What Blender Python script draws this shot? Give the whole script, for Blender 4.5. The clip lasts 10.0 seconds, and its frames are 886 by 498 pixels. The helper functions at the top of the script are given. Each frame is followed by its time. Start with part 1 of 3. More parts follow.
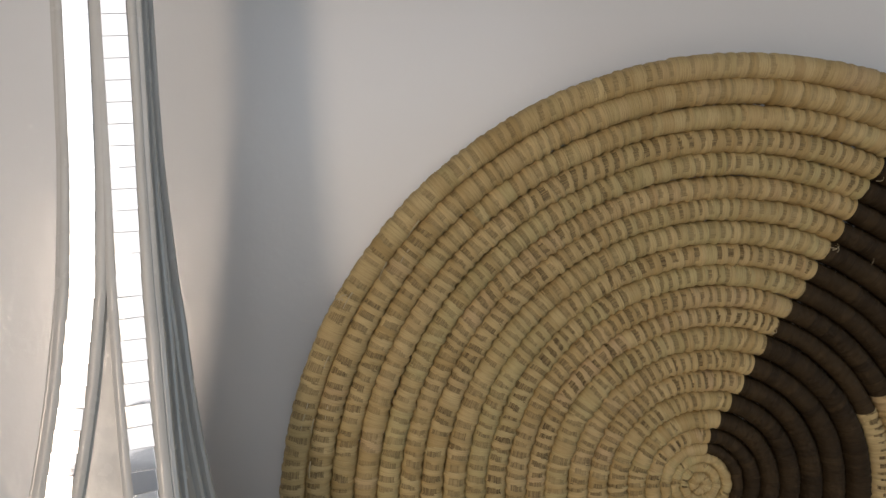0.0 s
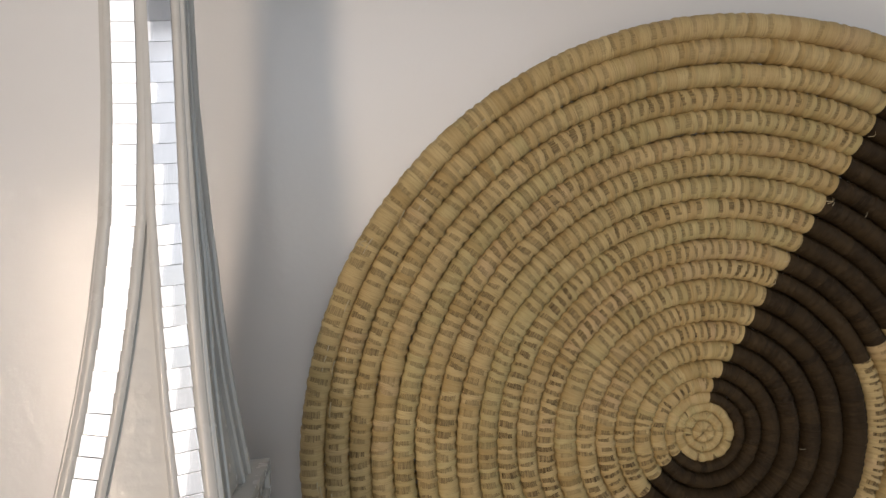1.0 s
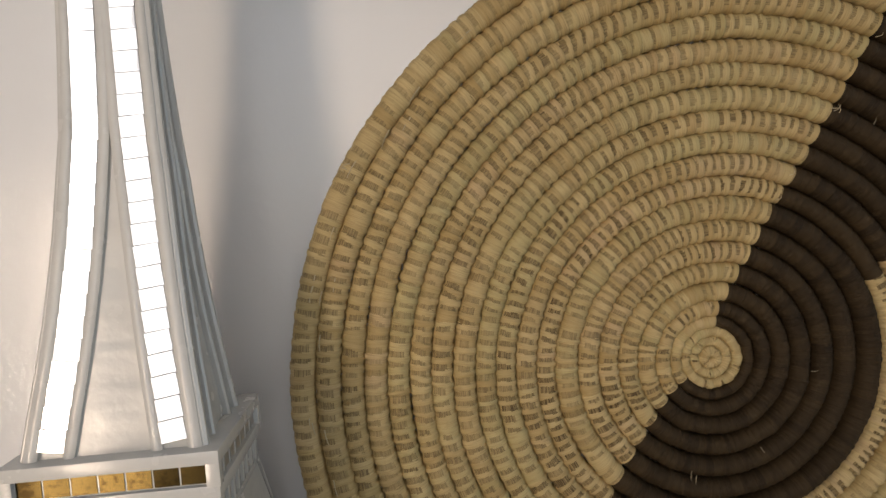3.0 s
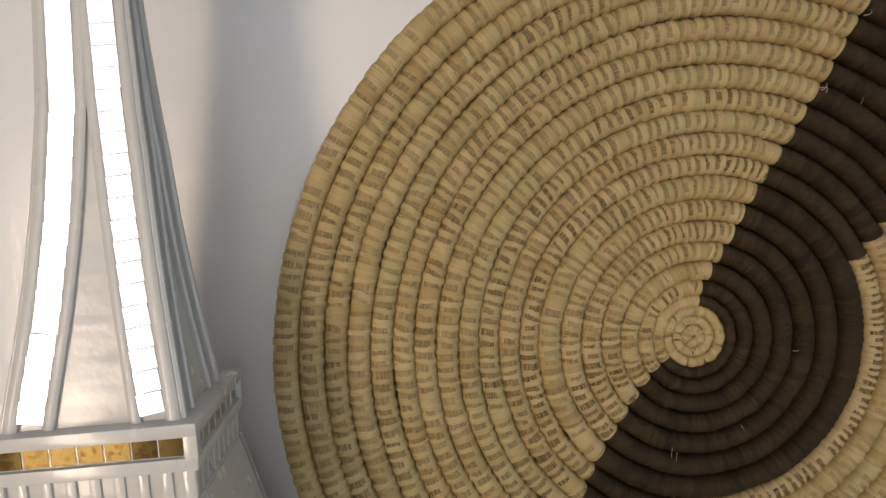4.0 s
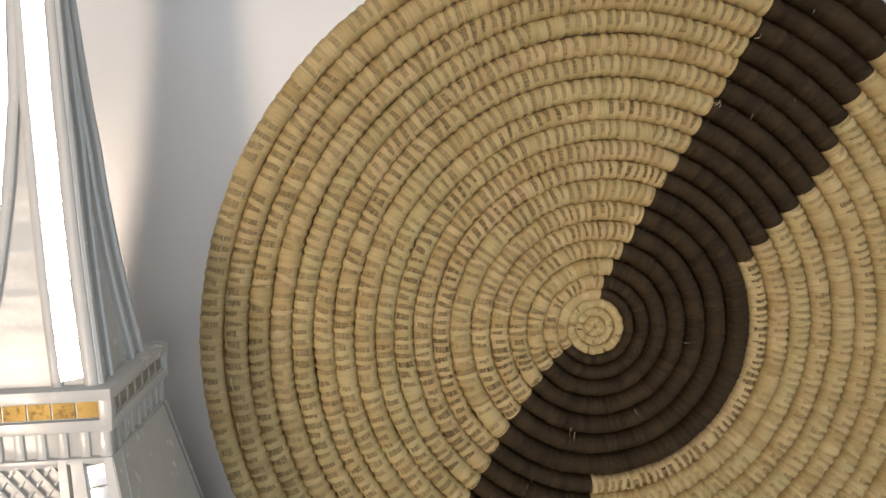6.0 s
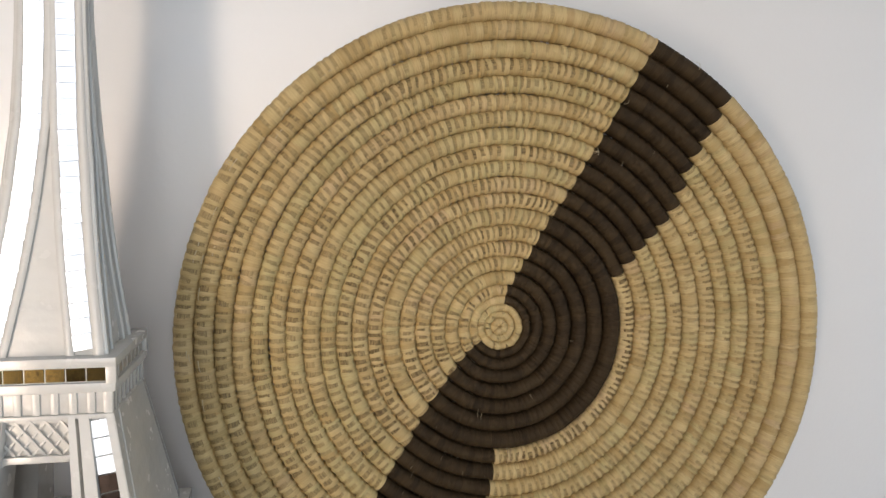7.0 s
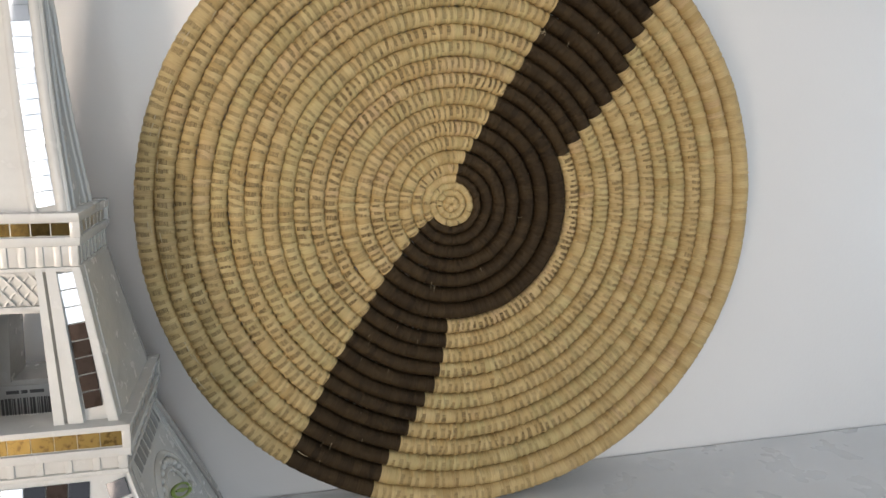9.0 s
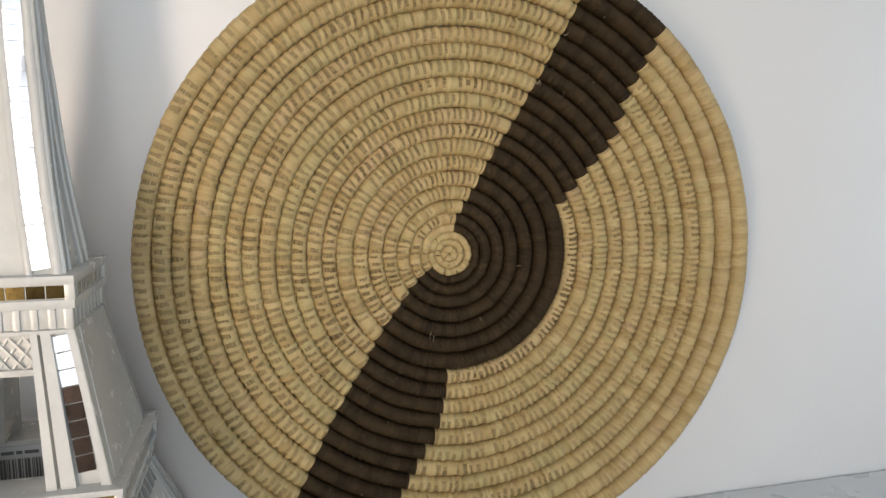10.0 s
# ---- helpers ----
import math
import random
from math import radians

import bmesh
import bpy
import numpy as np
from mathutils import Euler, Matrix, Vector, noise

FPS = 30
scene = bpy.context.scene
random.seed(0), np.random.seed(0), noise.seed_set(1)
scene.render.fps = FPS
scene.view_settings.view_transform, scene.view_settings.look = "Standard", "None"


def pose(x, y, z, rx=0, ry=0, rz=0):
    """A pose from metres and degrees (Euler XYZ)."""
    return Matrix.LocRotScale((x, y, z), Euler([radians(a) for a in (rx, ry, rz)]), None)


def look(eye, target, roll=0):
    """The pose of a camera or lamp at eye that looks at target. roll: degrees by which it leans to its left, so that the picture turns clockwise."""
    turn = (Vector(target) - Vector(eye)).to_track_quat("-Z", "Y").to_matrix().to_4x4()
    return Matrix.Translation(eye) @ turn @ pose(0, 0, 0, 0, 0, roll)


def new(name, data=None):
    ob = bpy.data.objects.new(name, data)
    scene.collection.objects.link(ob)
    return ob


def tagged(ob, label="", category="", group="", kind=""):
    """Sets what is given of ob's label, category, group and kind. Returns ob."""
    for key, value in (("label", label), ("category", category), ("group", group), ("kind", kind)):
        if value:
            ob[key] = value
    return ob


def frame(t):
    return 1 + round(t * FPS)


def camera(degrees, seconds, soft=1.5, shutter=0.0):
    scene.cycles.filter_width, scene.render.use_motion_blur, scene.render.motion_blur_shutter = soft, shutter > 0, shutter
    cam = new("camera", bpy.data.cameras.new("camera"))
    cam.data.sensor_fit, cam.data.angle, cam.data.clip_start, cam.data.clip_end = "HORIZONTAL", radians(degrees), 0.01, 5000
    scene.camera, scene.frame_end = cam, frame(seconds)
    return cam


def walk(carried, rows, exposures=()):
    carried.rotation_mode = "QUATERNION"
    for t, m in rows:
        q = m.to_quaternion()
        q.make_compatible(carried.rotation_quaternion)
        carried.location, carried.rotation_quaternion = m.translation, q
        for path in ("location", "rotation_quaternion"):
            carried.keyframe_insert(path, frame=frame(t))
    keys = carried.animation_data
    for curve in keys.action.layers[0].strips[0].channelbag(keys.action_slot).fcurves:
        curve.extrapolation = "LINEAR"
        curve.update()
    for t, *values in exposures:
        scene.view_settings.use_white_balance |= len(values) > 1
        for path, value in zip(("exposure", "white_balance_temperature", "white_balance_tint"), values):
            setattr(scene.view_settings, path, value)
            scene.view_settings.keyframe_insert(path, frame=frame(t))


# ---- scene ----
cam = camera(64.5, 10.0, soft=1.45)
# seconds, eye and target in metres, roll in degrees
PATH = [
    (0, (-0.1474, -0.3211, 0.3421), (-0.0103, 1.6720, 0.2050), -1.98),
    (0.5, (-0.1373, -0.3481, 0.3034), (-0.0409, 1.6494, 0.3266), -2.36),
    (1, (-0.1582, -0.3364, 0.3146), (-0.0069, 1.6556, 0.2184), -1.91),
    (1.5, (-0.162, -0.334, 0.299), (-0.059, 1.663, 0.257), -3.2),
    (2, (-0.147, -0.325, 0.3), (-0.055, 1.667, 0.15), -3.2),
    (2.5, (-0.155, -0.324, 0.288), (-0.016, 1.668, 0.169), -4.3),
    (4, (-0.145, -0.325, 0.286), (-0.013, 1.661, 0.085), -3.7),
    (4.5, (-0.148, -0.326, 0.283), (0.012, 1.658, 0.083), -3.3),
    (5, (-0.144, -0.328, 0.284), (0.013, 1.655, 0.074), -3.3),
    (5.5, (-0.125, -0.335, 0.286), (0.029, 1.645, 0.047), -2.5),
    (5.7, (-0.11, -0.342, 0.289), (0.029, 1.637, 0.037), -2.2),
    (6.8, (-0.135, -0.41, 0.292), (0.236, 1.545, 0.097), 1.2),
    (7, (-0.133, -0.433, 0.29), (0.272, 1.519, 0.122), 0.8),
    (7.5, (-0.139, -0.457, 0.279), (0.344, 1.478, 0.129), 1.8),
    (8, (-0.136, -0.462, 0.267), (0.362, 1.46, 0.025), 1.9),
    (8.5, (-0.134, -0.466, 0.255), (0.36, 1.448, -0.051), 1.3),
    (9, (-0.13, -0.459, 0.257), (0.366, 1.446, -0.098), 0.6),
    (9.5, (-0.127, -0.455, 0.265), (0.372, 1.455, -0.056), 0.4),
    (10, (-0.124, -0.457, 0.269), (0.357, 1.465, 0.002), -0.2),
]
EXPOSURES = [(0.0, -0.98, 6500, 10), (0.5, -0.80, 6650, 11), (1.0, -0.73, 6700, 11), (2.7, -0.69, 6800, 11), (4.0, -0.60, 6700, 11), (5.5, -0.34, 6600, 10), (7.0, -0.16, 6500, 10), (10.0, -0.14, 6450, 8)]
walk(cam, [(t, look(eye, target, roll)) for t, eye, target, roll in PATH], EXPOSURES)

# ---------------------------------------------------------------- light
world = bpy.data.worlds.new("sky")
world.use_nodes = True
scene.world = world
wn = world.node_tree.nodes
sky = wn.new("ShaderNodeTexSky")
sky.sky_type, sky.sun_disc, sky.sun_elevation, sky.sun_rotation = "NISHITA", False, radians(35), radians(200)
world.node_tree.links.new(sky.outputs[0], wn["Background"].inputs[0])
wn["Background"].inputs[1].default_value = 0.1


def window_light(name, at, target, width, height, watts, colour, spread=180):
    """Daylight or lamp light that enters by an opening of the room."""
    data = bpy.data.lights.new(name, "AREA")
    data.shape, data.size, data.size_y, data.energy, data.color = "RECTANGLE", width, height, watts, colour
    data.spread = radians(spread)
    ob = new(name, data)
    ob.matrix_world = look(at, target)
    return ob


ROOM_W, ROOM_E, ROOM_S, FLOOR_Z, CEILING_Z, WALL_Y = -0.82, 2.10, -3.20, -0.95, 1.55, 0.0065
window_light("daylight_window", (-0.05, ROOM_S + 0.02, 0.62), (-0.05, 0.0, 0.62), 1.4, 1.3, 17.8, (0.93, 0.95, 1.0))
window_light("side_window", (ROOM_E - 0.02, -1.0, 0.15), (0.0, -1.0, 0.15), 1.2, 1.5, 13.4, (0.64, 0.83, 1.0))
window_light("warm_doorway", (ROOM_W + 0.11, -1.02, 0.03), (-0.246, -0.07, 0.20), 0.15, 0.66, 1.8, (1.0, 0.80, 0.63), 85)
window_light("pale_window", (ROOM_W + 0.01, -1.51, 0.72), (0.5, -1.51, 0.72), 0.68, 1.16, 5.8, (1.0, 0.95, 0.91))


# ---------------------------------------------------------------- materials


class Nodes:
    """A node material with a Principled shader, and short ways to feed it."""

    def __init__(self, name, colour=(0.8, 0.8, 0.8), rough=0.5, metal=0.0, coat=0.0):
        self.mat = bpy.data.materials.new(name)
        self.mat.use_nodes = True
        self.tree = self.mat.node_tree
        self.bsdf = self.tree.nodes["Principled BSDF"]
        self.set("Base Color", (*colour, 1.0))
        self.set("Roughness", rough)
        self.set("Metallic", metal)
        self.set("Coat Weight", coat)

    def set(self, socket, value):
        self.bsdf.inputs[socket].default_value = value

    def node(self, kind, **inputs):
        n = self.tree.nodes.new(kind)
        for key, value in inputs.items():
            self.plug(value, n.inputs[key.replace("_", " ")])
        return n

    def plug(self, value, socket):
        if isinstance(value, bpy.types.NodeSocket):
            self.tree.links.new(value, socket)
        else:
            socket.default_value = value

    def feed(self, socket, value):
        self.plug(value, self.bsdf.inputs[socket])

    def coords(self, which="Object", scale=(1, 1, 1)):
        tc = self.tree.nodes.new("ShaderNodeTexCoord")
        mp = self.node("ShaderNodeMapping", Vector=tc.outputs[which])
        mp.inputs["Scale"].default_value = scale
        return mp.outputs[0]

    def noise(self, vector, scale, detail=3.0, rough=0.55):
        return self.node("ShaderNodeTexNoise", Vector=vector, Scale=scale, Detail=detail, Roughness=rough).outputs["Fac"]

    def ramp(self, fac, lo, hi, a, b):
        n = self.node("ShaderNodeMapRange", Value=fac)
        for key, value in (("From Min", lo), ("From Max", hi), ("To Min", a), ("To Max", b)):
            n.inputs[key].default_value = value
        return n.outputs[0]

    def mix(self, fac, a, b):
        n = self.tree.nodes.new("ShaderNodeMix")
        n.data_type = "RGBA"
        for socket, value in ((n.inputs[0], fac), (n.inputs[6], a), (n.inputs[7], b)):
            self.plug((*value, 1.0) if isinstance(value, tuple) and len(value) == 3 else value, socket)
        return n.outputs[2]

    def math(self, op, a, b):
        n = self.tree.nodes.new("ShaderNodeMath")
        n.operation = op
        self.plug(a, n.inputs[0])
        self.plug(b, n.inputs[1])
        return n.outputs[0]

    def bump(self, height, strength, distance):
        n = self.node("ShaderNodeBump", Height=height)
        n.inputs["Strength"].default_value, n.inputs["Distance"].default_value = strength, distance
        self.feed("Normal", n.outputs[0])

    def attribute(self, name):
        n = self.tree.nodes.new("ShaderNodeAttribute")
        n.attribute_name = name
        return n.outputs["Fac"]


def painted_wall():
    m = Nodes("painted_wall", rough=0.3)
    v = m.coords()
    m.feed("Base Color", m.mix(m.ramp(m.noise(v, 3.0), 0.3, 0.7, 0, 1), (0.77, 0.765, 0.765), (0.82, 0.815, 0.81)))
    m.feed("Roughness", m.ramp(m.noise(v, 9.0), 0.3, 0.7, 0.14, 0.21))
    peel = m.math("ADD", m.noise(v, 330.0, 1.0), m.math("MULTIPLY", m.noise(v, 130.0, 1.0), 0.6))
    m.bump(m.noise(v, 240.0, 1.5), 0.06, 0.0006)
    gloss = m.node("ShaderNodeBump", Height=peel)
    gloss.inputs["Strength"].default_value, gloss.inputs["Distance"].default_value = 0.42, 0.0012
    m.set("Specular IOR Level", 0.3)
    m.set("Coat Weight", 0.75)
    m.set("Coat Roughness", 0.10)
    m.feed("Coat Normal", gloss.outputs[0])
    return m.mat


def shelf_lacquer():
    m = Nodes("white_shelf_lacquer", rough=0.25)
    v = m.coords()
    m.feed("Base Color", m.mix(m.ramp(m.noise(v, 14.0, 5.0), 0.45, 0.75, 0, 1), (0.77, 0.775, 0.78), (0.745, 0.75, 0.757)))
    m.feed("Roughness", m.ramp(m.noise(v, 30.0), 0.3, 0.7, 0.22, 0.4))
    m.bump(m.noise(v, 90.0, 2.0), 0.15, 0.0004)
    return m.mat


def white_enamel():
    m = Nodes("white_enamel", rough=0.2, coat=0.25)
    v = m.coords()
    m.feed("Base Color", m.mix(m.ramp(m.noise(v, 60.0, 4.0), 0.5, 0.8, 0, 1), (0.61, 0.60, 0.57), (0.54, 0.53, 0.50)))
    m.feed("Roughness", m.ramp(m.noise(v, 120.0), 0.3, 0.7, 0.13, 0.3))
    m.set("Coat Roughness", 0.08)
    waves = m.noise(m.coords("Object", (0.5, 0.5, 1.6)), 70.0, 1.0)
    m.bump(m.math("ADD", m.math("MULTIPLY", waves, 1.6), m.math("MULTIPLY", m.noise(v, 300.0, 2.0), 0.3)), 0.4, 0.0010)
    return m.mat


def dirty_groove():
    m = Nodes("grey_groove", rough=0.6)
    v = m.coords()
    m.feed("Base Color", m.mix(m.noise(v, 200.0), (0.20, 0.20, 0.195), (0.34, 0.335, 0.32)))
    return m.mat


def mirror(name, tint, rough, mottle=None):
    m = Nodes(name, colour=tint, rough=rough, metal=1.0)
    info = m.tree.nodes.new("ShaderNodeObjectInfo")
    v = m.coords()
    shade = m.ramp(info.outputs["Random"], 0, 1, 0.86, 1.0)
    base = m.mix(shade, tuple(0.55 * c for c in tint), tint)
    if mottle:
        off = m.node("ShaderNodeVectorMath", **{"Vector": v})
        off.operation = "ADD"
        comb = m.node("ShaderNodeCombineXYZ", X=info.outputs["Random"], Y=info.outputs["Random"])
        m.plug(comb.outputs[0], off.inputs[1])
        base = m.mix(m.ramp(m.noise(off.outputs[0], 330.0, 3.0), 0.52, 0.66, 0, 1), base, mottle)
    m.feed("Base Color", base)
    m.bump(m.noise(v, 90.0, 1.0), 0.05, 0.0006)
    return m.mat


def straw():
    m = Nodes("palm_straw", rough=0.62)
    tone, gap, dark, hue = m.attribute("tone"), m.attribute("gap"), m.attribute("dark"), m.attribute("hue")
    across = m.noise(m.coords("UV", (1900, 90, 1)), 1.0, 2.0)
    along = m.noise(m.coords("UV", (130, 2300, 1)), 1.0, 2.0, 0.4)
    blotch = m.noise(m.coords("Object"), 26.0, 4.0)
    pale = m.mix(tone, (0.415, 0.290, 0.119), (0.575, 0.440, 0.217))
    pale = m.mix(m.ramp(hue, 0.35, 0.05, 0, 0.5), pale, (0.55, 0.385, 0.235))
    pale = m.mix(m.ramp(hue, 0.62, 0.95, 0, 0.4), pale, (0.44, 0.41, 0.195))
    pale = m.mix(m.ramp(blotch, 0.45, 0.70, 0, 0.4), pale, (0.44, 0.34, 0.17))
    pale = m.mix(m.ramp(across, 0.46, 0.72, 0, 0.55), pale, (0.33, 0.225, 0.095))
    fibre = m.mix(m.ramp(along, 0.40, 0.58, 0, 1), (0.085, 0.053, 0.022), (0.31, 0.224, 0.100))
    pale = m.mix(gap, pale, fibre)
    brown = m.mix(tone, (0.023, 0.0143, 0.0066), (0.048, 0.0305, 0.0138))
    brown = m.mix(m.ramp(across, 0.55, 0.85, 0, 0.6), brown, (0.085, 0.058, 0.031))
    m.feed("Specular IOR Level", m.ramp(dark, 0, 1, 0.3, 0.16))
    m.feed("Base Color", m.mix(dark, pale, brown))
    m.feed("Roughness", m.ramp(dark, 0, 1, 0.6, 0.66))
    m.bump(m.mix(gap, across, along), 0.8, 0.0005)
    return m.mat


def wood_floor():
    m = Nodes("brown_wood", rough=0.4)
    m.feed("Base Color", m.mix(m.noise(m.coords("Object", (1, 9, 1)), 3.0, 5.0), (0.10, 0.05, 0.025), (0.22, 0.12, 0.06)))
    return m.mat


def plain(name, colour, rough, grain=300.0):
    m = Nodes(name, colour, rough)
    m.feed("Base Color", m.mix(m.noise(m.coords(), grain), tuple(0.88 * c for c in colour), colour))
    return m.mat


WALL, SHELF, ENAMEL, GROOVE, STRAW = painted_wall(), shelf_lacquer(), white_enamel(), dirty_groove(), straw()
SILVER = mirror("silver_mirror", (0.93, 0.93, 0.95), 0.04)
GOLD = mirror("gold_foil_mirror", (0.25, 0.175, 0.06), 0.30, (0.10, 0.064, 0.021))
# gold of the upper gallery; the brown wood it reflects is put into the tint
DIM_GOLD = mirror("dim_gold_mirror", (0.056, 0.041, 0.015), 0.18, (0.030, 0.020, 0.008))
BRONZE = mirror("bronze_mirror", (0.042, 0.029, 0.023), 0.12, (0.025, 0.017, 0.012))
SMOKE = mirror("smoked_mirror", (0.045, 0.045, 0.048), 0.05)
PEWTER = mirror("pewter_mirror", (0.55, 0.55, 0.555), 0.5)
PAPER, INK, GREEN = plain("label_paper", (0.72, 0.72, 0.70), 0.6), plain("black_ink", (0.15, 0.15, 0.15), 0.6), plain("green_print", (0.30, 0.42, 0.10), 0.5)

# ---------------------------------------------------------------- mesh helpers


def box(bm, lo, hi, bevel=0.0):
    geo = bmesh.ops.create_cube(bm, size=1.0)["verts"]
    size, mid = Vector(hi) - Vector(lo), (Vector(hi) + Vector(lo)) / 2
    for v in geo:
        v.co = Vector((v.co.x * size.x, v.co.y * size.y, v.co.z * size.z)) + mid
    if bevel:
        edges = list({e for v in geo for e in v.link_edges})
        bmesh.ops.bevel(bm, geom=edges, offset=bevel, segments=2, affect="EDGES", profile=0.6)
    return bm


def sweep(bm, rings, closed=True):
    """Joins rings of points, each with as many points, into a tube with end caps."""
    made = [[bm.verts.new(p) for p in ring] for ring in rings]
    n = len(made[0])
    for a, b in zip(made, made[1:]):
        for i in range(n if closed else n - 1):
            j = (i + 1) % n
            bm.faces.new((a[i], a[j], b[j], b[i]))
    if closed:
        bm.faces.new(reversed(made[0]))
        bm.faces.new(made[-1])
    return bm


def smooth_on(bm, angle=35):
    bm.normal_update()
    bmesh.ops.recalc_face_normals(bm, faces=bm.faces[:])
    for f in bm.faces:
        f.smooth = True
    for e in bm.edges:
        if len(e.link_faces) == 2 and e.calc_face_angle(0) > radians(angle):
            e.smooth = False


def part(name, bm, material, parent=None, label="", at=None, flat=False):
    """Links a bmesh as one mesh object, under a thing or a part."""
    if not flat:
        smooth_on(bm)
    mesh = bpy.data.meshes.new(name)
    bm.to_mesh(mesh)
    bm.free()
    mesh.materials.append(material)
    ob = new(name, mesh)
    ob.parent = parent
    if at is not None:
        ob.matrix_basis = at
    return tagged(ob, label)


def block(name, lo, hi, material, parent=None, label="", bevel=0.0):
    return part(name, box(bmesh.new(), lo, hi, bevel), material, parent, label)


def structure(ob, label, category):
    return tagged(ob, label, category, kind="structure")


# ---------------------------------------------------------------- the room
T = 0.12
structure(block("wall_north", (ROOM_W - T, WALL_Y, FLOOR_Z), (ROOM_E + T, WALL_Y + T, CEILING_Z), WALL), "white semi-gloss painted wall with fine orange-peel texture", "wall")
structure(block("floor", (ROOM_W - T, ROOM_S - T, FLOOR_Z - 0.1), (ROOM_E + T, WALL_Y + T, FLOOR_Z), wood_floor()), "brown wooden floor of the room behind", "floor")
structure(block("ceiling", (ROOM_W - T, ROOM_S - T, CEILING_Z), (ROOM_E + T, WALL_Y + T, CEILING_Z + 0.1), WALL), "plain white painted ceiling", "ceiling")


def wall_with_openings(name, along, a0, a1, openings, at=ROOM_W):
    """A wall cut by openings (from, to, sill, head), in one mesh; the coordinates run along the wall and up."""
    bm = bmesh.new()
    spans, last = [], a0
    for o0, o1, z0, z1 in openings:
        spans += [(last, o0, FLOOR_Z, CEILING_Z), (o0, o1, FLOOR_Z, z0), (o0, o1, z1, CEILING_Z)]
        last = o1
    for s0, s1, b0, b1 in spans + [(last, a1, FLOOR_Z, CEILING_Z)]:
        if along == "x":
            box(bm, (s0, ROOM_S - T, b0), (s1, ROOM_S, b1))
        else:
            box(bm, (at - T, s0, b0), (at, s1, b1))
    return part(name, bm, WALL)


structure(wall_with_openings("wall_south", "x", ROOM_W, ROOM_E, [(-0.75, 0.65, -0.03, 1.27)]), "plain white wall with a wide window", "wall")
structure(wall_with_openings("wall_east", "y", ROOM_S - T, WALL_Y, [(-1.6, -0.4, -0.6, 0.9)], ROOM_E + T), "plain white side wall with a wide window", "wall")
structure(wall_with_openings("wall_west", "y", ROOM_S - T, WALL_Y, [(-1.85, -1.17, 0.14, 1.30), (-1.13, -0.91, -0.30, 0.36)]), "plain white wall with a window and a narrow lit opening", "wall")
structure(block("shelf", (ROOM_W + 0.02, -0.46, -0.035), (ROOM_E - 0.02, WALL_Y - 0.0015, 0.0), SHELF, bevel=0.002), "glossy white lacquered shelf against the wall", "shelf")

# ---------------------------------------------------------------- the coiled tray
TRAY_R, DISH, BUTTON = 0.2, 0.15, 0.074
# the seams between the coils, from the centre out, as shares of the radius
SEAMS = (BUTTON, 0.103, 0.141, 0.186, 0.234, 0.284, 0.336, 0.392, 0.4385, 0.489, 0.539, 0.589, 0.642, 0.693, 0.742, 0.793, 0.845, 0.895, 0.950, 1.0)
LOWER_LEFT = ((0.10, -165), (0.156, -157), (0.235, -149), (0.31, -145.6), (0.39, -142.4), (0.45, -139.3), (0.55, -137.6), (0.65, -136.2), (0.76, -134.4), (0.86, -132.8), (1.0, -132))
LOWER_RIGHT = ((0.42, -101.5), (0.54, -102.4), (0.58, -103.4), (0.64, -104.9), (0.69, -107.8), (0.75, -109.3), (0.81, -110.7), (0.87, -112.9), (0.98, -114.5))
UPPER_LEFT = ((0.10, 93), (0.152, 83), (0.187, 77), (0.222, 74.2), (0.273, 70.6), (0.33, 68.4), (0.43, 64.8), (0.52, 62.9), (0.62, 62), (0.72, 61.5), (0.85, 61.2), (1.0, 60.9))
UPPER_RIGHT = ((0.43, 22.2), (0.48, 26.2), (0.54, 28.5), (0.63, 31.4), (0.684, 33.4), (0.752, 38), (0.807, 40), (0.86, 41.3), (0.92, 42.6), (1.0, 44.5))


def table(rows, x):
    return float(np.interp(x, [a for a, _ in rows], [b for _, b in rows]))


def dark_spans(r):
    """The spans of angle, in degrees, over which a coil of that radius is wound in dark fibre."""
    ll, ul = table(LOWER_LEFT, r), table(UPPER_LEFT, r)
    if r < 0.385:
        return ((ll, ul),)
    return ((ll, table(LOWER_RIGHT, r)), (table(UPPER_RIGHT, r), ul))


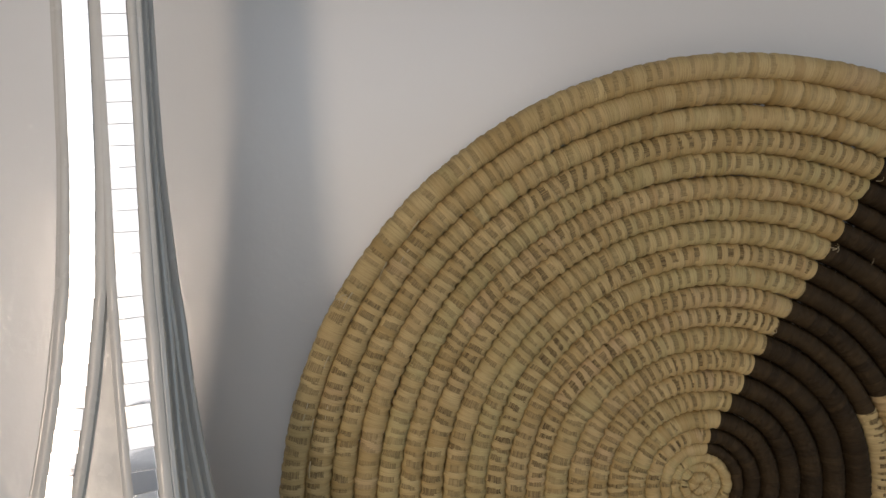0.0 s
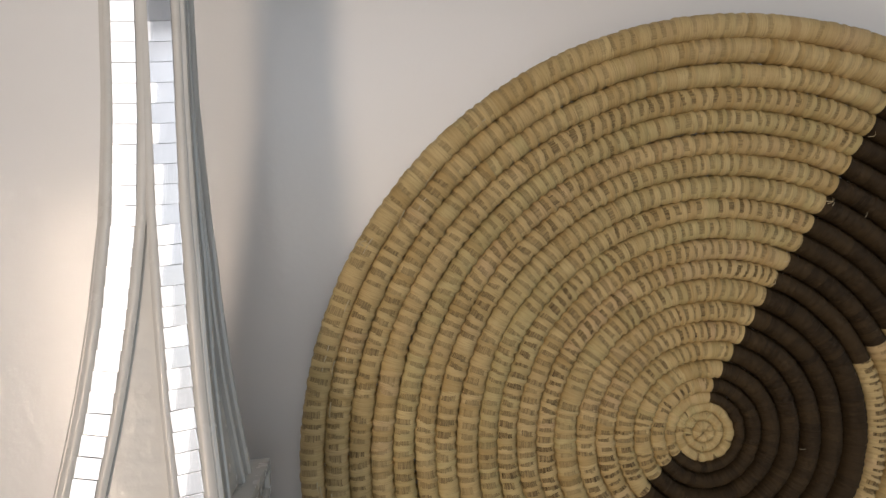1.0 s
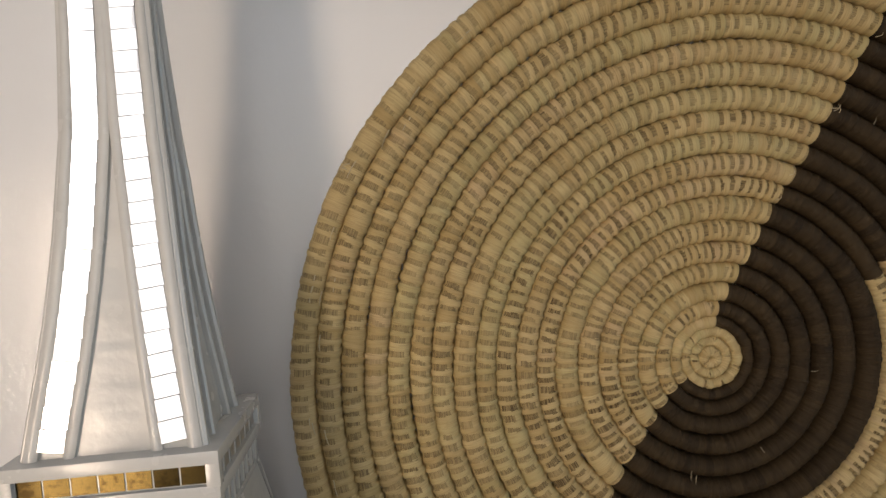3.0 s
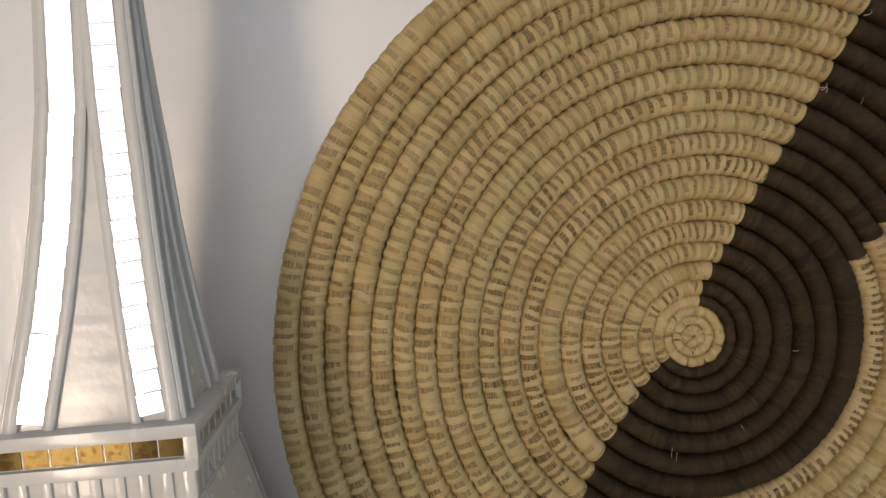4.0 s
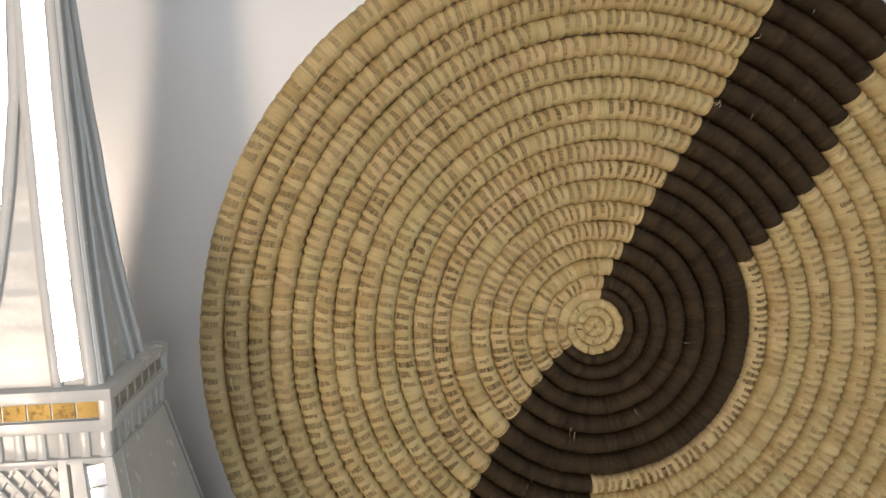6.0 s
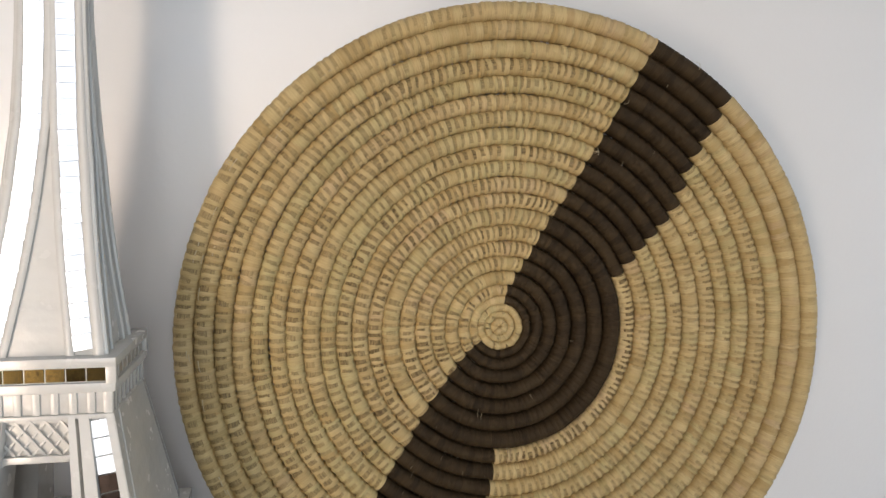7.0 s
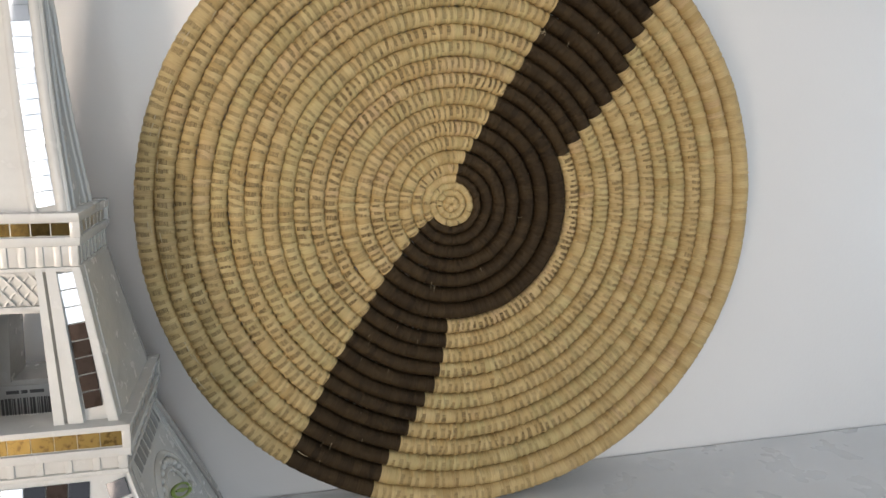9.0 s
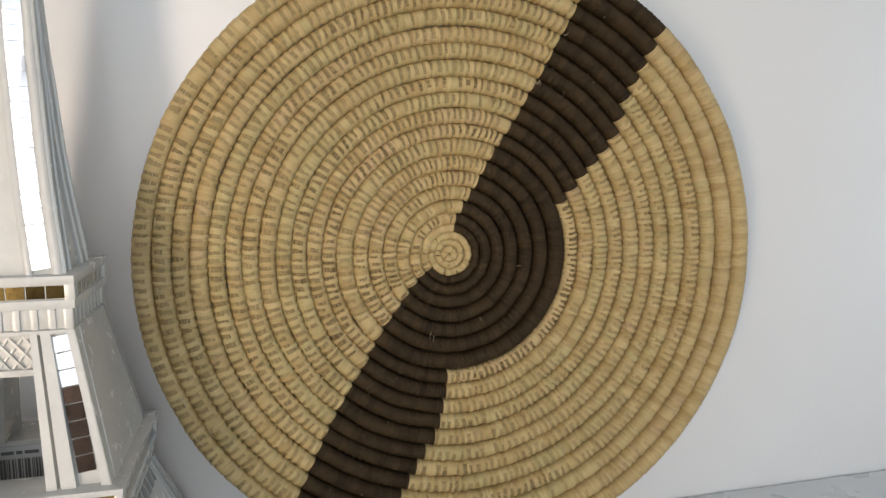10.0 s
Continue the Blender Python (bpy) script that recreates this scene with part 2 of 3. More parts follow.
def coil_mesh(name, inner, outer, seed, fine_work=1.0, open_share=1.0, bold=0.0, knobs=1.0):
    """One coil: a closed roll of fibre, wound across with stitches and open slots between them."""
    rng = np.random.default_rng(seed)
    mid, a = (inner + outer) / 2, (outer - inner) / 2 * TRAY_R
    r = mid * TRAY_R
    length = 2 * math.pi * r
    cols = max(60, int(length / (0.00048 if fine_work == 1.0 else 0.00018)))
    u = np.arange(cols) / cols
    start = rng.uniform(0, 360)
    deg = (u * 360.0 + 180.0 + start) % 360.0 - 180.0
    shift = (1 - mid) * np.array([-0.027, 0.016]) * TRAY_R
    px, pz = shift[0] + r * np.cos(np.radians(deg)), shift[1] + r * np.sin(np.radians(deg))
    true_deg = np.degrees(np.arctan2(pz, px))
    dark = np.zeros(cols, bool)
    if mid > BUTTON:
        for lo, hi in dark_spans(mid):
            dark |= (true_deg > lo) & (true_deg < hi)
    # stitches: raised wraps across the coil, and slots between them that show the core fibre
    size = np.interp(mid, (0.05, 0.25, 0.6), (0.6, 0.8, 1.0)) * fine_work
    widths, run = [], 0.0
    while run < length:
        east = 0.5 + 0.5 * math.cos(radians(run / length * 360.0 + start))
        widths.append(rng.uniform(0.0044, 0.0062) * size * (1.0 - 0.2 * east))
        run += widths[-1]
    n = len(widths)
    edges = np.cumsum(widths) / sum(widths)
    starts = np.r_[0.0, edges[:-1]]
    share = np.clip(rng.normal(0.47, 0.07, n), 0.28, 0.62)

    def drift(lo, hi, knots):
        """A value that wanders slowly from stitch to stitch along the coil."""
        k = rng.uniform(lo, hi, knots)
        return np.interp(np.arange(n) / n * knots, np.arange(knots + 1), np.r_[k, k[0]])

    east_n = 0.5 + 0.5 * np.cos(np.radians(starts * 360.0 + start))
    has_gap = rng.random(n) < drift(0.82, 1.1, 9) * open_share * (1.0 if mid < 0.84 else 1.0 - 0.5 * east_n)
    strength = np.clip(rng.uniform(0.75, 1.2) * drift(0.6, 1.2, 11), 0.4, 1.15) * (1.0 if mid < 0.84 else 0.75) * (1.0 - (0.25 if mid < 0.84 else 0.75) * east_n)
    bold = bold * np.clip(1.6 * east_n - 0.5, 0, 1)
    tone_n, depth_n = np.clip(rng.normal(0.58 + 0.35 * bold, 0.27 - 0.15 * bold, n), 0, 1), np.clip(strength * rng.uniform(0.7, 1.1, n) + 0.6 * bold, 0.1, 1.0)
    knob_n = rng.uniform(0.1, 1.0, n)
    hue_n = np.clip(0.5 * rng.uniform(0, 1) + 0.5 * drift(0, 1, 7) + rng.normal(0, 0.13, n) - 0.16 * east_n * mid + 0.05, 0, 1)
    skew_n, lo_n, hi_n = rng.normal(0.0, 0.0005, n), rng.uniform(-0.88, -0.50, n), rng.uniform(0.50, 0.88, n)
    psi = np.radians(np.r_[np.linspace(-100, 100, 13), 135, 180, 225])
    rows = len(psi)
    wob = np.interp(u * 40, np.arange(41), np.r_[rng.normal(0, 0.00025, 40), 0])
    wob[-1] = wob[0]
    # psi 0 faces the viewer (-y); positive psi points outward
    P, U = np.meshgrid(psi, np.arange(cols))
    first = np.searchsorted(edges, u, side="right").clip(0, n - 1)
    lean = skew_n[first][:, None] * np.sin(P) / length
    phase = (u[:, None] + lean + rng.normal(0, 0.00005, rows)[None] / length) % 1.0
    which = np.searchsorted(edges, phase, side="right").clip(0, n - 1)
    s = (phase - starts[which]) / (edges - starts)[which]
    flare = 0.12 * np.abs(np.sin(P)) ** 3
    wrap_end = 1 - np.where(has_gap[which], share[which], 0.0) + flare * has_gap[which]
    dk = dark[:, None] & np.ones_like(P, bool)
    in_gap = (s > wrap_end) & has_gap[which] & ~dk
    bulge = np.where(in_gap, 0.0, np.sin(np.clip(s / wrap_end, 0.0, 1.0) * math.pi).clip(0) ** 0.32)
    slot = in_gap & (np.sin(P) > lo_n[which]) & (np.sin(P) < hi_n[which]) & (np.cos(P) > 0)
    front = np.cos(P) > -0.2
    lift = np.where(dk, 0.00030, 0.00040 + 0.00034 * np.sin(P) ** 2) * bulge * (0.4 + 0.9 * knob_n[which]) * knobs
    rise = np.where(front, lift - slot * 0.0005 * depth_n[which], 0.0)
    fine = np.where(front, rng.normal(0, 0.00005, (cols, 1)), 0.0)
    b = a * 1.42
    rad = r + wob[:, None] + (a * (0.955 if knobs == 1.0 else 1.05) + rise + fine) * np.sin(P)
    out = (b + rise + fine) * np.sign(np.cos(P)) * np.abs(np.cos(P)) ** 0.72
    ang = np.radians(deg)[:, None]
    base = -DISH * mid * mid * TRAY_R
    x = shift[0] + rad * np.cos(ang)
    z = shift[1] + rad * np.sin(ang)
    y = base - out + 0 * x
    verts = np.stack([x, y, z], -1).reshape(-1, 3)
    i0 = (np.arange(cols)[:, None] * rows + np.arange(rows)[None]).ravel()
    i1 = (np.arange(cols)[:, None] * rows + (np.arange(rows)[None] + 1) % rows).ravel()
    step = rows
    total = cols * rows
    faces = np.stack([i0, i1, (i1 + step) % total, (i0 + step) % total], -1)
    mesh = bpy.data.meshes.new(name)
    mesh.from_pydata(verts.tolist(), [], faces.tolist())
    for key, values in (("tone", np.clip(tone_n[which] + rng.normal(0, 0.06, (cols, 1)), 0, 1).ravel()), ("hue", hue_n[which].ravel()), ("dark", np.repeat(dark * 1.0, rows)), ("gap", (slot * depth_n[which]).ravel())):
        mesh.attributes.new(key, "FLOAT", "FACE").data.foreach_set("value", values.astype(np.float32))
    uv = mesh.uv_layers.new(name="UVMap")
    uu = np.stack([(U * length / cols).ravel(), (P * a).ravel()], -1)
    uv.data.foreach_set("uv", uu[faces.ravel()].astype(np.float32).ravel())
    mesh.polygons.foreach_set("use_smooth", np.ones(len(mesh.polygons), bool))
    mesh.materials.append(STRAW)
    mesh.update()
    return mesh


tray = tagged(new("woven_tray"), "round coiled straw tray, tan with dark brown band, leaning on wall", "woven tray")
tray.matrix_basis = pose(0, 0, 0.1998, -0.3, -4.94, -2.05)
for n, (lo, hi) in enumerate(zip(SEAMS, SEAMS[1:])):
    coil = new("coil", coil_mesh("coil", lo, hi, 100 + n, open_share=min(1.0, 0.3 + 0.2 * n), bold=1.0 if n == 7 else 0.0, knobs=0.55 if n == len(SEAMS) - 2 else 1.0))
    coil.parent = tray
for n, (lo, hi) in enumerate(((0.0520, 0.0745), (0.0290, 0.0495), (0.0020, 0.0265))):
    knot = new("centre_coil", coil_mesh("centre_coil", lo, hi, 60 + n, 0.62 - 0.1 * n, 0.1, knobs=0.6))
    knot.parent = tray
    tagged(knot, "tightly wound straw centre")


# ---------------------------------------------------------------- the tower figurine
AX, AY = -0.2458, -0.0712
SWAY = 0.047
PROFILE = ((0.2125, 0.0197), (0.23, 0.0170), (0.25, 0.0139), (0.28, 0.0104), (0.318, 0.0074), (0.352, 0.0065), (0.40, 0.0060), (0.50, 0.0052), (0.60, 0.0046))
STRIP = 0.0039
EDGE = ((0.2125, 0.0047), (0.30, 0.0041), (0.36, 0.0030), (0.60, 0.0026))
DEPTH = ((0.2125, 0.84), (0.31, 0.78), (0.37, 0.52), (0.60, 0.50))
TOP_Z = 0.60

tower = tagged(new("tower_figurine"), "white enamelled tower figurine with mirror mosaic strips on the shelf", "figurine")
tower.matrix_basis = pose(AX, AY, 0)


def strip_u(z):
    return table(PROFILE, z)


def half(z):
    return strip_u(z) + STRIP + table(EDGE, z)


def drift_x(z):
    return -0.0003 + SWAY * (z - 0.2125) - 0.08 * max(z - 0.29, 0.0) ** 1.5


def flatten(p):
    """The upper body is less deep than wide; its front face stays where it is."""
    h = half(p.z)
    return Vector((p.x + drift_x(p.z), -h + (p.y + h) * table(DEPTH, p.z), p.z))


def levels(z0, z1, n):
    return [z0 + (z1 - z0) * i / n for i in range(n + 1)]


def square(h, z):
    return [(-h, -h, z), (h, -h, z), (h, h, z), (-h, h, z)]


def rail(name, side, centre, width, proud, z0, z1, n=26, label=""):
    """A rounded rail up one face. side: quarter turns from the front; centre: offset across the face by height; width: 0 for that of the edge."""
    rings = []
    turn = Matrix.Rotation(side * math.pi / 2, 4, "Z")
    for z in levels(z0, z1, n):
        h, u = half(z), centre(z)
        w = (width or table(EDGE, z)) / 2
        ring = [(u - w, -h + 0.004, z), (u - w, -h - proud * 0.35, z), (u - w * 0.55, -h - proud * 0.9, z), (u, -h - proud, z), (u + w * 0.55, -h - proud * 0.9, z), (u + w, -h - proud * 0.35, z), (u + w, -h + 0.004, z)]
        rings.append([flatten(turn @ Vector(p)) for p in ring])
    return part(name, sweep(bmesh.new(), rings), ENAMEL, tower, label)


# the upper body: a recessed core with raised rails
core = bmesh.new()
sweep(core, [[flatten(Vector(p)) for p in square(half(z) - 0.0012, z)] for z in levels(0.206, TOP_Z, 40)])
part("body", core, ENAMEL, tower)
for side in range(4):
    for s in (-1, 1):
        rail("outer_rail", side, lambda z, s=s: s * (strip_u(z) + STRIP + table(EDGE, z) / 2), 0.0, 0.0016, 0.2115, TOP_Z)
        rail("inner_rail", side, lambda z, s=s: s * max(strip_u(z) - STRIP - 0.0018, 0.0003), 0.0036, 0.0012, 0.2115, TOP_Z, 26)

# mirror tiles: one mesh a size, set one by one with a slight tilt
TILES = {}


def tile(parent, at, width, height, material):
    key = (round(width, 4), round(height, 4), material.name)
    if key not in TILES:
        bm = box(bmesh.new(), (-width / 2, -0.0006, -height / 2), (width / 2, 0.0006, height / 2), 0.00008)
        TILES[key] = part("mirror_tile", bm, material, parent, at=at, flat=True).data
        return
    ob = new("mirror_tile", TILES[key])
    ob.parent, ob.matrix_basis = parent, at


def jitter(amount):
    return random.uniform(-amount, amount)


for s in (-1, 1):
    z = 0.2165
    while z < TOP_Z - 0.01:
        h = 0.0070
        zc = z + h / 2
        slope = (half(zc + 0.004) - half(zc - 0.004)) / 0.008
        lean = (strip_u(zc + 0.004) - strip_u(zc - 0.004)) / 0.008
        at = Matrix.Translation((s * strip_u(zc) + drift_x(zc), -half(zc) - 0.0003, zc)) @ pose(0, 0, 0, math.degrees(math.atan(slope)) + jitter(0.3), math.degrees(math.atan(s * lean)), jitter(0.3))
        tile(tower, at, 2 * STRIP + 0.0002, h - 0.00006, SILVER)
        z += h


def ring_slab(hp, hole, z0, z1):
    """A square slab with a hole; hole: half its width, or its edges (x0, x1, y0, y1)."""
    x0, x1, y0, y1 = hole if isinstance(hole, tuple) else (-hole, hole, -hole, hole)
    bm = bmesh.new()
    loops = [[bm.verts.new((x, y, z)) for x, y in pts] for z in (z0, z1) for pts in (((-hp, -hp), (hp, -hp), (hp, hp), (-hp, hp)), ((x0, y0), (x1, y0), (x1, y1), (x0, y1)))]
    for a, b in ((0, 1), (1, 3), (3, 2), (2, 0)):
        for i in range(4):
            j = (i + 1) % 4
            bm.faces.new((loops[a][i], loops[a][j], loops[b][j], loops[b][i]))
    bmesh.ops.recalc_face_normals(bm, faces=bm.faces[:])
    bmesh.ops.bevel(bm, geom=bm.edges[:], offset=0.0005, segments=2, affect="EDGES", profile=0.6)
    return bm


def plate(name, hp, z_top, window, z_low, hole, tile_w, front, label, post=0.135, grout=0.0005):
    """A square gallery with a window of tiles in each face, sunk between a top slab and a bottom slab."""
    w_top, w_low = window
    bm = ring_slab(hp, hole, w_top, z_top) if hole else box(bmesh.new(), (-hp, -hp, w_top), (hp, hp, z_top), 0.0007)
    thing = part(name, bm, ENAMEL, tower, label)
    part("lower_slab", box(bmesh.new(), (-hp + 0.0004, -hp + 0.0004, z_low), (hp - 0.0004, hp - 0.0004, w_low), 0.0008) if not hole else ring_slab(hp - 0.0004, 0.040, z_low, w_low), ENAMEL, thing)
    end = hp * post
    for sx in (-1, 1):
        for sy in (-1, 1):
            x0, x1 = sorted((sx * hp * 0.998, sx * (hp - end)))
            y0, y1 = sorted((sy * hp * 0.998, sy * (hp - end)))
            part("corner_post", box(bmesh.new(), (x0, y0, w_low - 0.0005), (x1, y1, w_top + 0.0005), 0.0004), ENAMEL, thing)
    inset = hp - 0.0026
    for side in range(4):
        turn = Matrix.Rotation(side * math.pi / 2, 4, "Z")
        part("window_back", box(bmesh.new(), (-hp + end, -inset - 0.0004, w_low - 0.0003), (hp - end, -inset + 0.0022, w_top + 0.0003)), ENAMEL, thing, at=turn)
        count = max(1, round(2 * (hp - end) / tile_w))
        w = 2 * (hp - end) / count
        for i in range(count):
            u = -hp + end + w * (i + 0.5)
            at = turn @ Matrix.Translation((u, -inset, (w_top + w_low) / 2)) @ pose(0, 0, 0, jitter(1.5), 0, jitter(1.5))
            tile(thing, at, w - grout, w_top - w_low - 0.0008, front if side in (0, 2) else PEWTER)
        if side in (1, 3):
            for i in range(1, count):
                u = -hp + end + w * i
                part("glazing_bar", box(bmesh.new(), (u - 0.0007, -inset - 0.0009, w_low), (u + 0.0007, -inset, w_top)), ENAMEL, thing, at=turn)
    return thing


upper = plate("upper_gallery", 0.0338, 0.2142, (0.2097, 0.2030), 0.1985, 0.0, 0.0086, DIM_GOLD, "square gallery with gold mirror tiles")
lower = plate("lower_gallery", 0.0525, 0.1165, (0.1135, 0.1052), 0.1010, (-0.030, 0.030, -0.0285, 0.0215), 0.0094, GOLD, "square gallery with mottled gold mirror tiles", 0.075, 0.00022)


def dentils(hp, z0, z1, count, parent):
    """A band under a gallery: a recessed wall with upright blocks and a sill."""
    part("band_wall", ring_slab(hp - 0.0012, hp - 0.006, z0, z1), ENAMEL, parent)
    part("band_sill", ring_slab(hp + 0.0004, hp - 0.005, z0 - 0.0022, z0), ENAMEL, parent)
    for side in range(4):
        turn = Matrix.Rotation(side * math.pi / 2, 4, "Z")
        for i in range(count + 1):
            u = -hp + 0.0015 + (2 * hp - 0.003) * i / count
            part("dentil", box(bmesh.new(), (u - 0.0017, -hp + 0.0001, z0), (u + 0.0017, -hp + 0.004, z1), 0.0005), ENAMEL, parent, at=turn)


dentils(0.0316, 0.1885, 0.1985, 8, upper)
dentils(0.0498, 0.0935, 0.1010, 8, lower)

# the four legs of the middle storey, with a latticed beam between them on each face
LEG_TOP, LEG_LOW = (0.0125, 0.0320, 0.1880), (0.0185, 0.0465, 0.1163)


def leg_at(z):
    k = (z - LEG_LOW[2]) / (LEG_TOP[2] - LEG_LOW[2])
    return tuple(LEG_LOW[i] + (LEG_TOP[i] - LEG_LOW[i]) * k for i in (0, 1))


for side in range(4):
    turn = Matrix.Rotation(side * math.pi / 2, 4, "Z")
    rings = []
    for z in levels(LEG_LOW[2], LEG_TOP[2], 8):
        a, b = leg_at(z)
        rings.append([(a, -b + 0.0035, z), (b - 0.0035, -b + 0.0035, z), (b - 0.0035, -a, z), (a, -a, z)])
    leg = part("leg", sweep(bmesh.new(), rings), ENAMEL, tower, at=turn)
    for face in (0, 1):
        flip = Matrix.Identity(4) if face == 0 else Matrix(((0, -1, 0, 0), (-1, 0, 0, 0), (0, 0, 1, 0), (0, 0, 0, 1)))
        for k0, k1 in ((0.0, 0.19), (0.22, 0.48), (0.83, 1.0)) if face == 0 else ((0.0, 0.05), (0.10, 1.0)):
            strip = []
            for z in levels(LEG_LOW[2], LEG_TOP[2], 6):
                a, b = leg_at(z)
                x0, x1 = a + (b - a) * k0, a + (b - a) * k1
                strip.append([flip @ Vector(p) for p in ((x0, -b + 0.0036, z), (x0 + 0.0004, -b, z), (x1 - 0.0004, -b, z), (x1, -b + 0.0036, z))])
            part("leg_rail", sweep(bmesh.new(), strip), ENAMEL, leg)
        z = 0.1225
        i = 0
        while face == 0 and z < 0.184 and side in (0, 2):
            zc = z + 0.0039
            a, b = leg_at(zc)
            lean = -(LEG_LOW[1] - LEG_TOP[1]) / (LEG_TOP[2] - LEG_LOW[2])
            at = Matrix.Translation((a + (b - a) * 0.655, -b + 0.0022, zc)) @ pose(0, 0, 0, math.degrees(math.atan(lean)) + jitter(1.0), math.degrees(math.atan(lean * 0.8)), jitter(1.0))
            tile(leg, at, 0.0076, 0.0076, BRONZE if i < 5 else SILVER)
            z += 0.0079
            i += 1
    if side in (1, 3):
        # the flanks are closed by a plain panel with a dirty groove along each edge
        for u0, u1, up, mat, name in ((0.0080, 0.0062, 0.0005, ENAMEL, "side_panel"), (0.0064, None, -0.0004, GROOVE, "groove"), (None, 0.0046, 0.0008, GROOVE, "groove")):
            rings = []
            for z in levels(LEG_LOW[2], LEG_TOP[2], 6):
                b = leg_at(z)[1]
                x0 = -b + u0 if u0 else b - u1 - 0.0016
                x1 = b - u1 if u1 else -b + u0 + 0.0014
                rings.append([(x0, -b + 0.003, z), (x0, -b - up, z), (x1, -b - up, z), (x1, -b + 0.003, z)])
            part(name, sweep(bmesh.new(), rings), mat, tower, at=turn)
    # the mirrored twin of the strip on the other leg of the face comes with the next quarter turn
    beam = bmesh.new()
    box(beam, (-0.0165, -0.0295, 0.1845), (0.0165, -0.0265, 0.1885), 0.0004)
    box(beam, (-0.0185, -0.0310, 0.1668), (0.0185, -0.0280, 0.1700), 0.0005)
    for s in (-1, 1):
        rings = []
        for y in (-0.0312, -0.0283):
            arc = [(s * 0.0175, y, 0.1675), (s * 0.0105, y, 0.1675)]
            for q in range(1, 6):
                t = q / 6 * math.pi / 2
                arc.append((s * (0.0105 + 0.0055 * math.sin(t)), y, 0.1675 - 0.0055 * (1 - math.cos(t))))
            arc += [(s * 0.016, y, 0.162), (s * 0.0175, y, 0.162)]
            rings.append(arc)
        sweep(beam, rings)
    lattice = part("lattice_beam", beam, ENAMEL, tower, at=turn)
    for i in range(6):
        for s in (-1, 1):
            u = -0.0155 + i * 0.0062
            bar = box(bmesh.new(), (-0.0006, -0.0006, -0.0108), (0.0006, 0.0006, 0.0108), 0.0003)
            bmesh.ops.transform(bar, matrix=Matrix.Translation((u, -0.0288 + s * 0.0003, 0.1772)) @ Matrix.Rotation(s * radians(38), 4, "Y"), verts=bar.verts[:])
            part("lattice_bar", bar, ENAMEL, lattice)
    part("lattice_back", box(bmesh.new(), (-0.017, -0.0280, 0.1695), (0.017, -0.0268, 0.1850)), ENAMEL, lattice)


# the flared base: four sloping faces
B_TOP, B_LOW, B_Z = 0.0478, 0.0830, 0.0913


def base_half(z):
    return B_LOW + (B_TOP - B_LOW) * z / B_Z


